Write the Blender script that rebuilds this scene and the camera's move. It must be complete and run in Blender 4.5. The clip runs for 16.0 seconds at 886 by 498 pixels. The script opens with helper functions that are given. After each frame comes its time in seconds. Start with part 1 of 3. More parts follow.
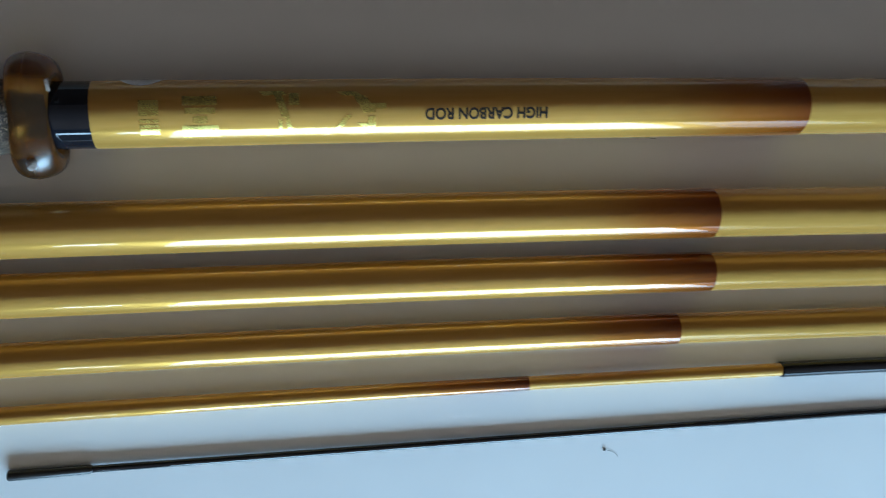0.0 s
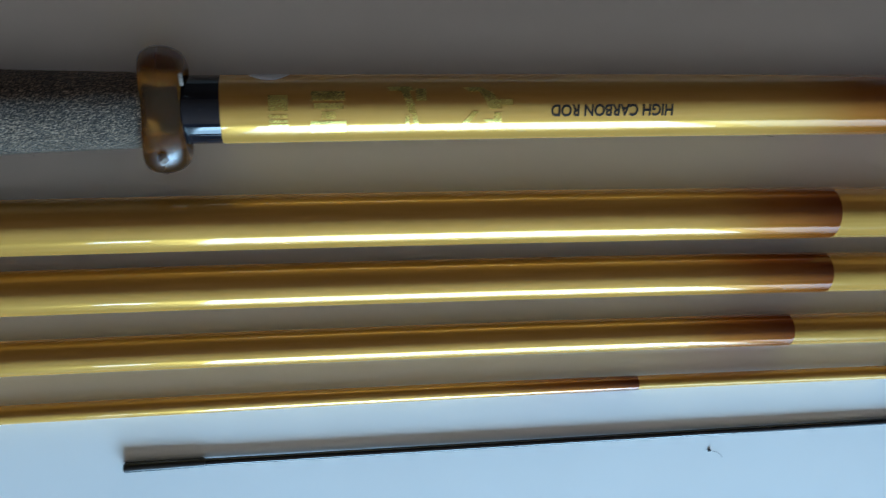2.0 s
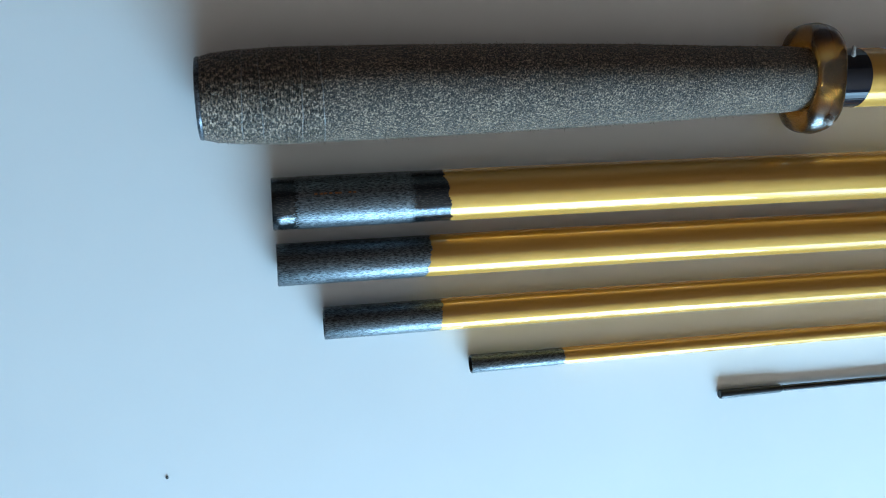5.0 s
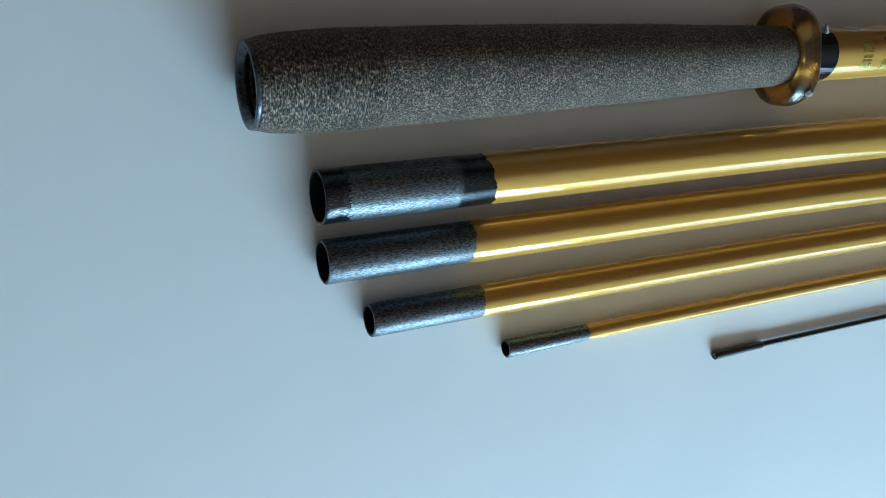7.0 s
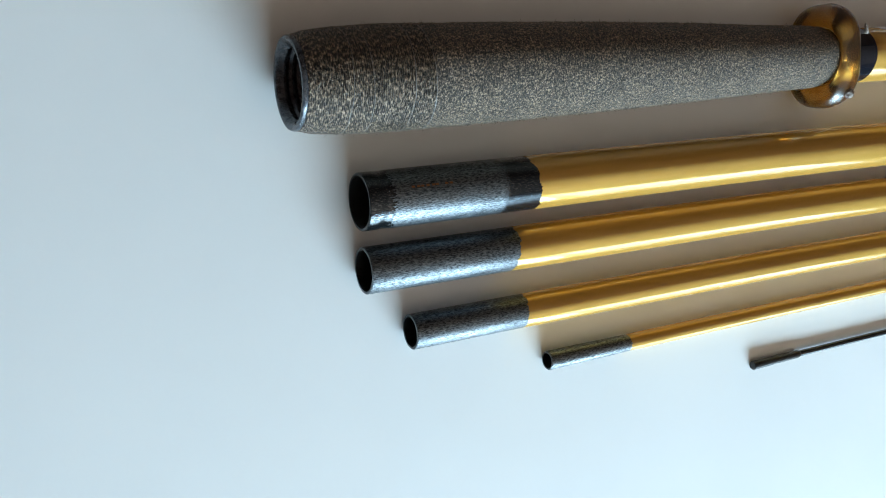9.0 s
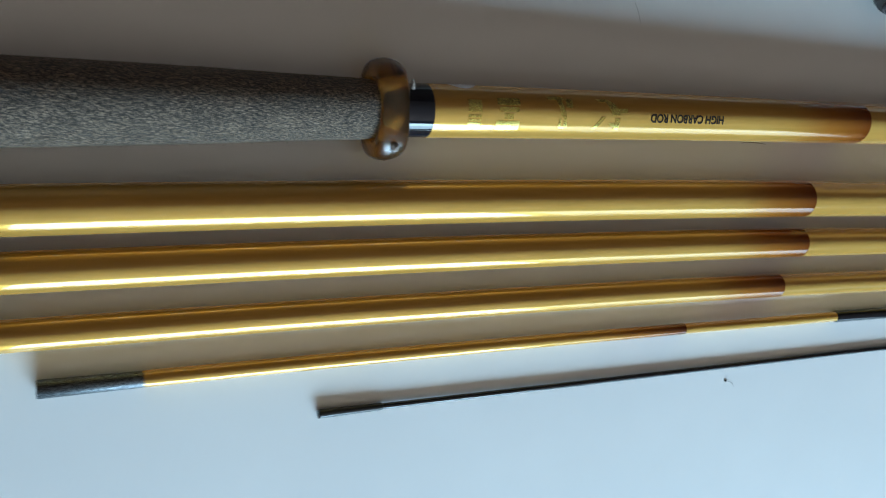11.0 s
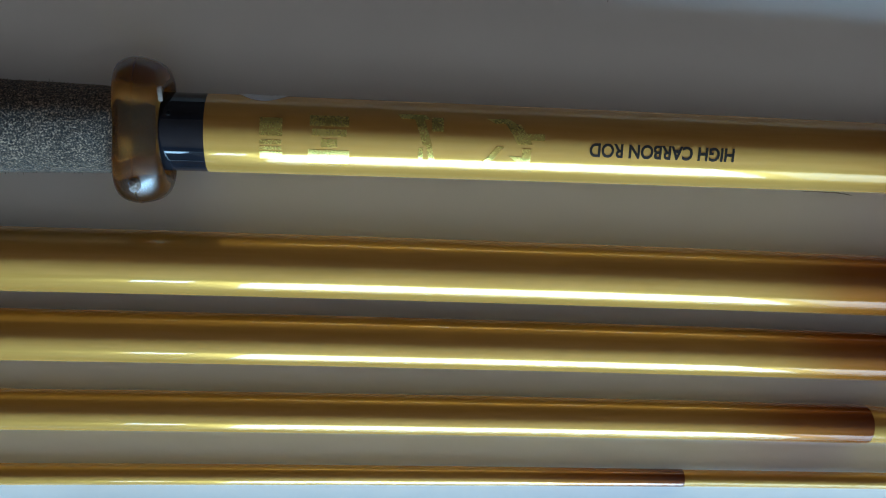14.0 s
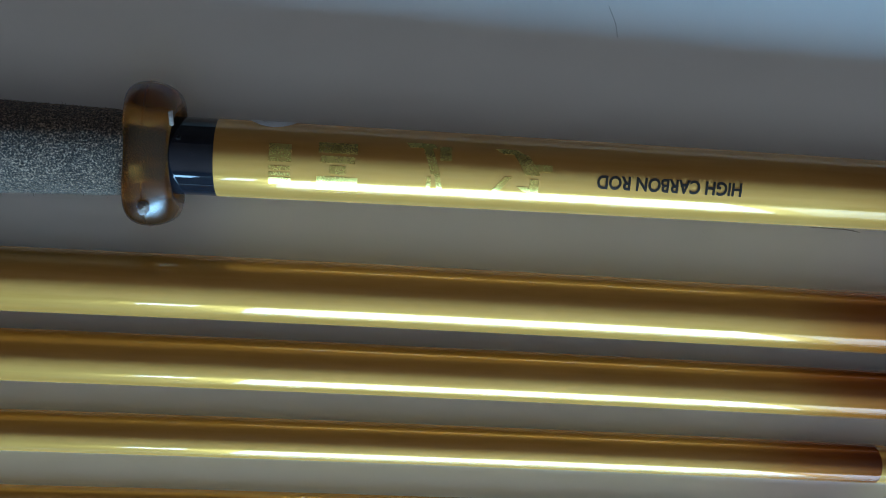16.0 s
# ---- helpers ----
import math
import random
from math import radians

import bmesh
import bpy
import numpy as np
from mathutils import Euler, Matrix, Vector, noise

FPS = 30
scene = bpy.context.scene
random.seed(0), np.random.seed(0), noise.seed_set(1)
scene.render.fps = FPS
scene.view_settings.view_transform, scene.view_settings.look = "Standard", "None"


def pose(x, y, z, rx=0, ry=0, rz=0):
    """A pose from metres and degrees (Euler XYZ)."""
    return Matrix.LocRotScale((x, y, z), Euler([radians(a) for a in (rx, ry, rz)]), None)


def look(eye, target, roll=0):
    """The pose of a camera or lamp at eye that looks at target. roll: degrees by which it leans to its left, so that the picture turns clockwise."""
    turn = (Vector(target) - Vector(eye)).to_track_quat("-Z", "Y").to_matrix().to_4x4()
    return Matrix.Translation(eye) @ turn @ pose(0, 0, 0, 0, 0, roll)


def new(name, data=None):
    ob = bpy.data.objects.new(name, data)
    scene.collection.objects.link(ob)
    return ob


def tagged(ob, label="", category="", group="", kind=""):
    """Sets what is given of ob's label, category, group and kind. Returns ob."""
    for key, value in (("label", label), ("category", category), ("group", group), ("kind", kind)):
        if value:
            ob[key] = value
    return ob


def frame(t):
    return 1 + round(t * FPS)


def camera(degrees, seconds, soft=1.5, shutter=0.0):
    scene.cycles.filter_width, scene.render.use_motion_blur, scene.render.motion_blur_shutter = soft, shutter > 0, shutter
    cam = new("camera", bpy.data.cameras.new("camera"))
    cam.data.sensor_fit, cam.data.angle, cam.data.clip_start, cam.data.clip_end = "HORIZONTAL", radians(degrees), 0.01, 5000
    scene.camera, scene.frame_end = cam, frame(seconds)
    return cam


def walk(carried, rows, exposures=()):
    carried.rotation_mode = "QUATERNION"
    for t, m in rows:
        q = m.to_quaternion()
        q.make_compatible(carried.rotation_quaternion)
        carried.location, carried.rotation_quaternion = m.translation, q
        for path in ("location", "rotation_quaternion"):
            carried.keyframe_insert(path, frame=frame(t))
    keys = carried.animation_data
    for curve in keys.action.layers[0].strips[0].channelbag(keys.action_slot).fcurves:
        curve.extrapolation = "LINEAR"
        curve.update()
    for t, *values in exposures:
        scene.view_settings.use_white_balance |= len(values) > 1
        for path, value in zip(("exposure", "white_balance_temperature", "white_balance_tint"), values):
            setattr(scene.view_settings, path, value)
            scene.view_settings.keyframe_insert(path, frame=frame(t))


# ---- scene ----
cam = camera(56.1, 16.0, soft=1.0, shutter=0.5)
PATH = [
    (0, (5.368, 0.247, 26.945), (5.725, -0.106, 25.009), 132.8),
    (0.5, (3.949, 0.736, 25.655), (4.289, 0.366, 23.72), 135.9),
    (1, (3.041, 0.677, 25.184), (3.356, 0.319, 23.242), 136.9),
    (1.5, (3.467, 1.059, 25.823), (3.776, 0.684, 23.884), 139.3),
    (2, (2.404, 0.597, 26.093), (2.712, 0.211, 24.155), 140.0),
    (2.5, (1.054, 0.27, 25.917), (1.352, -0.113, 23.977), 140.2),
    (3, (-0.342, 0.513, 25.223), (-0.053, 0.118, 23.284), 141.9),
    (3.5, (-5.9, 0.383, 25.673), (-5.627, -0.049, 23.739), 146.1),
    (4, (-10.983, -0.367, 26.171), (-10.671, -0.698, 24.223), 136.6),
    (4.5, (-14.797, 0.031, 26.286), (-14.521, -0.326, 24.338), 141.8),
    (5, (-19.272, 0.276, 26.251), (-18.881, -0.123, 24.331), 132.9),
    (5.2, (-19.958, -0.049, 25.975), (-19.519, -0.439, 24.063), 128.5),
    (7.5, (-26.849, -0.252, 23.09), (-25.977, -0.652, 21.335), 108.2),
    (8, (-26.747, -0.438, 22.763), (-25.882, -0.826, 21.002), 107.2),
    (8.5, (-27.005, -0.331, 22.122), (-26.136, -0.698, 20.358), 107.1),
    (9, (-27.491, -0.651, 21.664), (-26.599, -1.008, 19.91), 105.9),
    (9.5, (-23.851, -1.224, 23.213), (-22.952, -1.512, 21.45), 103.5),
    (10, (-21.586, -1.262, 29.278), (-20.593, -1.519, 27.561), 101.9),
    (10.2, (-20.196, -1.109, 30.256), (-19.207, -1.371, 28.538), 101.7),
    (12.5, (1.849, -0.829, 24.858), (2.182, -1.123, 22.908), 135.0),
    (13, (3.18, -0.366, 23.726), (3.464, -0.625, 21.763), 135.8),
    (13.5, (3.606, -1.006, 23.099), (3.834, -1.215, 21.123), 134.3),
    (14, (3.673, -0.402, 22.686), (3.882, -0.626, 20.709), 138.4),
    (14.5, (3.508, -0.619, 22.124), (3.722, -0.795, 20.143), 131.8),
    (15, (3.618, -0.437, 22.578), (3.819, -0.6, 20.595), 131.8),
    (15.5, (3.586, -0.464, 22.53), (3.794, -0.617, 20.547), 129.3),
    (16, (3.665, -0.41, 22.681), (3.858, -0.565, 20.696), 131.4),
]

# the path is kept in centimetres
walk(cam, [(t, look(Vector(eye) * 0.01, Vector(eye) * 0.01 + (Vector(to) - Vector(eye)).normalized(), roll)) for t, eye, to, roll in PATH],
     exposures=[(0.0, 0.1, 5900, 12), (2.3, 0.1, 5800, 12), (3.0, 0.5, 5800, 9), (3.5, 0.5, 5700, 8), (5.0, 0.7, 5800, 9), (7.3, 0.30, 6300, 9), (7.7, 0.60, 6600, 12), (8.2, 0.85, 6900, 15),
                (9.0, 0.85, 6900, 15), (10.0, 0.55, 6800, 13), (12.5, 0.15, 5800, 13), (14.1, 0.15, 5600, 10), (14.7, 0.2, 5200, 8), (16.0, 0.2, 5200, 8)])

# ---- light: a wide window low over the table, a dim warm room ----
world = bpy.data.worlds.new("sky")
scene.world = world
world.use_nodes = True
wn = world.node_tree.nodes
sky = wn.new("ShaderNodeTexSky")
sky.sky_type, sky.sun_disc = "NISHITA", False
sky.sun_elevation, sky.sun_rotation = radians(40), radians(0)
world.node_tree.links.new(sky.outputs[0], wn["Background"].inputs[0])
wn["Background"].inputs[1].default_value = 0.08

WIN_Y = -2.0
PANES = [(-0.60, -0.44, 0.84, 1.12), (-0.29, 1.16, 0.12, 1.18), (1.27, 2.60, 0.12, 1.18)]      # x0, x1, z0, z1 of each pane
CLEAR = (0.8, 1.0, 0.22)                                           # how much daylight each pane lets in
DAY = 57.5                                                         # watts per square metre of window
SKYLINE = 0.64                                                     # bright sky above this height, duller ground and houses below
for (x0, x1, z0, z1), clear in zip(PANES, CLEAR):
    for low, high, share in ((z0, min(SKYLINE, z1), 0.6), (max(SKYLINE, z0), z1, 1.2)):
        if high <= low:
            continue
        data = bpy.data.lights.new("daylight", "AREA")
        data.shape, data.size, data.size_y = "RECTANGLE", x1 - x0, high - low
        data.energy, data.color = DAY * share * clear * (x1 - x0) * (high - low), (0.50, 0.80, 1.0)
        lamp = new("daylight", data)
        lamp.matrix_world = look(((x0 + x1) / 2, WIN_Y + 0.03, (low + high) / 2), ((x0 + x1) / 2, 0, (low + high) / 2))


# ---- materials ----
def material(name):
    m = bpy.data.materials.new(name)
    m.use_nodes = True
    return m, m.node_tree.nodes, m.node_tree.links, m.node_tree.nodes["Principled BSDF"]


def node(nodes, kind, **values):
    n = nodes.new(kind)
    for key, value in values.items():
        n.inputs[key.replace("_", " ")].default_value = value
    return n


def coords(nodes, links, scale=(1, 1, 1)):
    c = nodes.new("ShaderNodeTexCoord")
    mp = nodes.new("ShaderNodeMapping")
    mp.inputs["Scale"].default_value = scale
    links.new(c.outputs["Object"], mp.inputs["Vector"])
    return mp.outputs["Vector"]


def ramp(nodes, stops, mode="LINEAR"):
    r = nodes.new("ShaderNodeValToRGB")
    r.color_ramp.interpolation = mode
    while len(r.color_ramp.elements) < len(stops):
        r.color_ramp.elements.new(0.5)
    for e, (p, c) in zip(r.color_ramp.elements, stops):
        e.position, e.color = p, (c, c, c, 1) if isinstance(c, (int, float)) else (*c, 1)
    return r


def noise_at(nodes, links, vector, scale, detail=4.0, rough=0.55):
    n = node(nodes, "ShaderNodeTexNoise", Scale=scale, Detail=detail, Roughness=rough)
    links.new(vector, n.inputs["Vector"])
    return n.outputs[0]


def bump(nodes, links, bsdf, height, strength, distance):
    b = node(nodes, "ShaderNodeBump", Strength=strength, Distance=distance)
    links.new(height, b.inputs["Height"])
    links.new(b.outputs[0], bsdf.inputs["Normal"])
    return b


def mottled(name, low, high, scale, rough=(0.4, 0.6), relief=0.0, metal=0.0, coat=0.0, stretch=(1, 1, 1)):
    """A surface whose colour and gloss wander between two values, with fine relief."""
    m, nodes, links, bsdf = material(name)
    v = coords(nodes, links, stretch)
    coarse, fine = noise_at(nodes, links, v, scale), noise_at(nodes, links, v, scale * 9, 6)
    mix = nodes.new("ShaderNodeMath")
    mix.operation = "ADD"
    half = nodes.new("ShaderNodeMath")
    half.operation, half.inputs[1].default_value = "MULTIPLY", 0.5
    links.new(coarse, mix.inputs[0]), links.new(fine, mix.inputs[1]), links.new(mix.outputs[0], half.inputs[0])
    colour = ramp(nodes, [(0.35, low), (0.65, high)])
    gloss = ramp(nodes, [(0.35, rough[0]), (0.65, rough[1])])
    links.new(half.outputs[0], colour.inputs[0]), links.new(half.outputs[0], gloss.inputs[0])
    links.new(colour.outputs[0], bsdf.inputs["Base Color"]), links.new(gloss.outputs[0], bsdf.inputs["Roughness"])
    bsdf.inputs["Metallic"].default_value, bsdf.inputs["Coat Weight"].default_value = metal, coat
    if relief:
        bump(nodes, links, bsdf, fine, 0.6, relief)
    return m


GOLD, GOLD_HIGH, BAND = (0.70, 0.375, 0.078), (0.78, 0.435, 0.105), (0.24, 0.055, 0.006)
AMBER_BROWN = (0.42, 0.125, 0.012)


def toon_layer(nodes, links, m, bsdf):
    """Adds a toon shader that sets a flat lit side and sharp shade edge; returns its colour socket."""
    toon_bsdf = node(nodes, "ShaderNodeBsdfToon", Size=0.75, Smooth=0.04)
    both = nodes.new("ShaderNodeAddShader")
    links.new(bsdf.outputs[0], both.inputs[0]), links.new(toon_bsdf.outputs[0], both.inputs[1])
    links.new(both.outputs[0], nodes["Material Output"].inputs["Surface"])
    return toon_bsdf.inputs["Color"]


def gold_paint(name, start, end, band=BAND):
    """Lacquered gold that runs into brown from start to a sharp end, along the rod's own x."""
    m, nodes, links, bsdf = material(name)
    c = nodes.new("ShaderNodeTexCoord")
    sep = nodes.new("ShaderNodeSeparateXYZ")
    links.new(c.outputs["Object"], sep.inputs[0])
    along = nodes.new("ShaderNodeMapRange")
    along.inputs["From Min"].default_value, along.inputs["From Max"].default_value = start, end
    links.new(sep.outputs[0], along.inputs["Value"])
    fade = ramp(nodes, [(0.0, 0.0), (0.30, 0.22), (0.62, 0.85), (0.999, 1.0)])
    links.new(along.outputs[0], fade.inputs[0])
    past = nodes.new("ShaderNodeMath")
    past.operation, past.inputs[1].default_value = "LESS_THAN", end
    links.new(sep.outputs[0], past.inputs[0])
    mask = nodes.new("ShaderNodeMath")
    mask.operation = "MULTIPLY"
    links.new(fade.outputs[0], mask.inputs[0]), links.new(past.outputs[0], mask.inputs[1])
    streak = noise_at(nodes, links, coords(nodes, links, (6, 120, 120)), 5.0, 5)
    tone = ramp(nodes, [(0.3, GOLD), (0.7, GOLD_HIGH)])
    links.new(streak, tone.inputs[0])
    mix = nodes.new("ShaderNodeMix")
    mix.data_type = "RGBA"
    links.new(mask.outputs[0], mix.inputs["Factor"]), links.new(tone.outputs[0], mix.inputs["A"])
    deep = ramp(nodes, [(0.65, AMBER_BROWN), (1.0, band)])
    links.new(along.outputs[0], deep.inputs[0]), links.new(deep.outputs[0], mix.inputs["B"])
    # the colour is split: a metallic share, and toon shading that flattens the lit side
    for share, socket in ((0.28, bsdf.inputs["Base Color"]), (0.50, toon_layer(nodes, links, m, bsdf))):
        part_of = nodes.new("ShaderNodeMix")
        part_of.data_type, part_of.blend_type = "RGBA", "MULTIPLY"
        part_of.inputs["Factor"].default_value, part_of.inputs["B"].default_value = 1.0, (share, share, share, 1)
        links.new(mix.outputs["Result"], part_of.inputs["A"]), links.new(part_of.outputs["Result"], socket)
    bsdf.inputs["Roughness"].default_value = 0.25
    bsdf.inputs["Specular IOR Level"].default_value = 0.2
    bsdf.inputs["Metallic"].default_value = 0.92
    bsdf.inputs["Coat Tint"].default_value = (1.0, 0.97, 0.82, 1)
    bsdf.inputs["Coat Weight"].default_value, bsdf.inputs["Coat Roughness"].default_value = 1.0, 0.015
    ripple = noise_at(nodes, links, coords(nodes, links, (30, 120, 120)), 4.0, 2)
    b = node(nodes, "ShaderNodeBump", Strength=0.08, Distance=0.0003)
    links.new(ripple, b.inputs["Height"])
    links.new(b.outputs[0], bsdf.inputs["Coat Normal"])
    return m


def carbon(name, glossy):
    """Bare carbon tube: sanded grey-black, glossier within the stretches of its own x in glossy."""
    m, nodes, links, bsdf = material(name)
    c = nodes.new("ShaderNodeTexCoord")
    sep = nodes.new("ShaderNodeSeparateXYZ")
    links.new(c.outputs["Object"], sep.inputs[0])
    v = coords(nodes, links, (100, 430, 430))
    scratch = noise_at(nodes, links, v, 9.0, 5, 0.65)
    patch = noise_at(nodes, links, coords(nodes, links, (60, 110, 110)), 5.0, 3)
    colour = ramp(nodes, [(0.39, (0.028, 0.032, 0.036)), (0.63, (0.22, 0.24, 0.255))])
    links.new(scratch, colour.inputs[0])
    tone = colour.outputs[0]
    rough = ramp(nodes, [(0.35, 0.36), (0.65, 0.50)])
    links.new(patch, rough.inputs[0])
    last = rough.outputs[0]
    jitter = nodes.new("ShaderNodeMath")                            # the sanding ends unevenly
    jitter.operation, jitter.inputs[1].default_value = "MULTIPLY_ADD", 0.009
    links.new(scratch, jitter.inputs[0]), links.new(sep.outputs[0], jitter.inputs[2])
    for a, b in glossy:
        band = nodes.new("ShaderNodeMath")
        band.operation = "COMPARE"
        band.inputs[1].default_value, band.inputs[2].default_value = (a + b) / 2 + 0.0045, (b - a) / 2
        links.new(jitter.outputs[0], band.inputs[0])
        mix = nodes.new("ShaderNodeMix")
        links.new(band.outputs[0], mix.inputs["Factor"]), links.new(last, mix.inputs["A"])
        mix.inputs["B"].default_value = 0.12
        last = mix.outputs["Result"]
        bare = nodes.new("ShaderNodeMix")
        bare.data_type = "RGBA"
        worn = ramp(nodes, [(0.50, (0.030, 0.034, 0.038)), (0.68, (0.16, 0.175, 0.185))])
        links.new(scratch, worn.inputs[0])
        links.new(band.outputs[0], bare.inputs["Factor"]), links.new(tone, bare.inputs["A"]), links.new(worn.outputs[0], bare.inputs["B"])
        tone = bare.outputs["Result"]
    links.new(tone, bsdf.inputs["Base Color"])
    links.new(last, bsdf.inputs["Roughness"])
    bsdf.inputs["Specular IOR Level"].default_value = 0.4
    bsdf.inputs["Metallic"].default_value = 0.85
    bump(nodes, links, bsdf, scratch, 0.5, 0.00010)
    return m


def wound(nodes, links, along, around):
    """Coordinates unrolled from a cylinder about x: distance along it and angle round it."""
    c = nodes.new("ShaderNodeTexCoord")
    sep = nodes.new("ShaderNodeSeparateXYZ")
    links.new(c.outputs["Object"], sep.inputs[0])
    turn = nodes.new("ShaderNodeMath")
    turn.operation = "ARCTAN2"
    links.new(sep.outputs[1], turn.inputs[0]), links.new(sep.outputs[2], turn.inputs[1])
    both = nodes.new("ShaderNodeCombineXYZ")
    for out, socket, size in ((sep.outputs[0], 0, along), (turn.outputs[0], 1, around)):
        m = nodes.new("ShaderNodeMath")
        m.operation, m.inputs[1].default_value = "MULTIPLY", size
        links.new(out, m.inputs[0]), links.new(m.outputs[0], both.inputs[socket])
    return both.outputs[0]


def cord_wrap(name, dark, mid, pale, rough=0.5, around=9.0):
    """Fuzzy brown-grey cord wound round the handle: fine fibres that run round it, uneven in tone."""
    m, nodes, links, bsdf = material(name)
    fibre = noise_at(nodes, links, wound(nodes, links, 2100.0, around), 1.0, 4, 0.7)
    tuft = noise_at(nodes, links, wound(nodes, links, 800.0, 11.0), 1.0, 3, 0.6)
    wide = noise_at(nodes, links, wound(nodes, links, 130.0, 1.2), 1.0, 3)
    one = nodes.new("ShaderNodeMix")
    one.inputs["Factor"].default_value = 0.28
    links.new(fibre, one.inputs["A"]), links.new(tuft, one.inputs["B"])
    two = nodes.new("ShaderNodeMix")
    two.inputs["Factor"].default_value = 0.07
    links.new(one.outputs[0], two.inputs["A"]), links.new(wide, two.inputs["B"])
    colour = ramp(nodes, [(0.41, dark), (0.50, mid), (0.61, pale)])
    links.new(two.outputs[0], colour.inputs[0])
    links.new(colour.outputs[0], bsdf.inputs["Base Color"])
    bsdf.inputs["Roughness"].default_value = rough
    bsdf.inputs["Specular IOR Level"].default_value = 0.4
    bump(nodes, links, bsdf, one.outputs[0], 1.0, 0.0009)
    return m


def tabletop_white(name):
    m, nodes, links, bsdf = material(name)
    v = coords(nodes, links)
    cloud, grain = noise_at(nodes, links, v, 9.0, 4), noise_at(nodes, links, v, 420.0, 5)
    colour = ramp(nodes, [(0.3, (0.82, 0.825, 0.82)), (0.7, (0.87, 0.87, 0.86))])
    links.new(cloud, colour.inputs[0])
    gloss = ramp(nodes, [(0.3, 0.30), (0.7, 0.42)])
    links.new(noise_at(nodes, links, v, 30.0, 5), gloss.inputs[0])
    links.new(colour.outputs[0], bsdf.inputs["Base Color"]), links.new(gloss.outputs[0], bsdf.inputs["Roughness"])
    bump(nodes, links, bsdf, grain, 0.35, 0.00007)
    return m


def amber_rubber(name):
    m, nodes, links, bsdf = material(name)
    cloud = noise_at(nodes, links, coords(nodes, links), 160.0, 4)
    colour = ramp(nodes, [(0.3, (0.55, 0.23, 0.030)), (0.7, (0.72, 0.37, 0.07))])
    links.new(cloud, colour.inputs[0])
    links.new(colour.outputs[0], bsdf.inputs["Base Color"])
    bsdf.inputs["Roughness"].default_value = 0.22
    bsdf.inputs["Coat Weight"].default_value, bsdf.inputs["Coat Roughness"].default_value = 0.8, 0.34
    bsdf.inputs["Transmission Weight"].default_value = 0.98
    bsdf.inputs["IOR"].default_value = 1.44
    bump(nodes, links, bsdf, noise_at(nodes, links, coords(nodes, links), 700.0, 3), 0.25, 0.0002)
    return m


TABLE = tabletop_white("white laminate")
CORD = cord_wrap("wound cord", (0.003, 0.002, 0.002), (0.050, 0.036, 0.026), (0.56, 0.40, 0.275), 0.40, 24.0)
AMBER = amber_rubber("amber rubber")
THREAD = cord_wrap("lacquered thread", (0.003, 0.002, 0.002), (0.055, 0.041, 0.030), (0.58, 0.43, 0.31), 0.30, 12.0)
PALE_THREAD = mottled("pale shiny thread", (0.16, 0.15, 0.145), (0.34, 0.32, 0.30), 900, (0.25, 0.4), metal=0.3)
PRINT = mottled("worn orange print", (0.20, 0.07, 0.02), (0.34, 0.13, 0.04), 900, (0.4, 0.5))
BLACK_LACQUER = mottled("black lacquer", (0.006, 0.007, 0.010), (0.012, 0.013, 0.018), 300, (0.03, 0.08))
DARK_METAL = mottled("dark threaded metal", (0.05, 0.055, 0.065), (0.10, 0.105, 0.115), 500, (0.2, 0.35), metal=0.6)
BLACK_PLASTIC = mottled("black plastic", (0.008, 0.008, 0.009), (0.016, 0.016, 0.017), 200, (0.25, 0.45), 0.00005)
INK = mottled("black ink", (0.010, 0.008, 0.006), (0.02, 0.016, 0.012), 900, (0.3, 0.4))
GOLD_FOIL = mottled("gold foil", (0.66, 0.53, 0.13), (0.72, 0.58, 0.16), 300, (0.22, 0.32), metal=0.9)
SILVER = mottled("silver sticker", (0.70, 0.71, 0.73), (0.82, 0.83, 0.84), 500, (0.25, 0.4), metal=0.25)
SILVER_LINE = mottled("grey sticker print", (0.25, 0.26, 0.28), (0.35, 0.36, 0.38), 500, (0.3, 0.4), metal=0.4)
PALE_RUBBER = mottled("rough pale rubber", (0.10, 0.07, 0.05), (0.55, 0.46, 0.40), 1500, (0.4, 0.6), 0.0004)
FIBRE = mottled("loose fibres", (0.02, 0.016, 0.013), (0.26, 0.205, 0.155), 900, (0.5, 0.7))
DIRT = mottled("dark dirt", (0.03, 0.03, 0.03), (0.09, 0.085, 0.08), 900, (0.6, 0.8))
SCUFF = mottled("grey scuff", (0.16, 0.16, 0.14), (0.42, 0.42, 0.40), 700, (0.4, 0.6), stretch=(0.3, 1, 1))
WALL = mottled("warm wall paint", (0.15, 0.058, 0.028), (0.19, 0.075, 0.037), 3, (0.7, 0.85), 0.0004)
DARK_WALL = mottled("dark brown unseen wall", (0.030, 0.008, 0.002), (0.044, 0.013, 0.004), 5, (0.5, 0.7), 0.0004, stretch=(1, 1, 6))
CEILING = mottled("brown ceiling boards", (0.42, 0.235, 0.152), (0.50, 0.285, 0.188), 3, (0.8, 0.9), 0.0004)
FLOOR = mottled("brown floor", (0.035, 0.018, 0.010), (0.06, 0.032, 0.018), 4, (0.4, 0.6), stretch=(1, 8, 1))
FRAME = mottled("white window paint", (0.72, 0.72, 0.70), (0.80, 0.80, 0.78), 6, (0.35, 0.5))


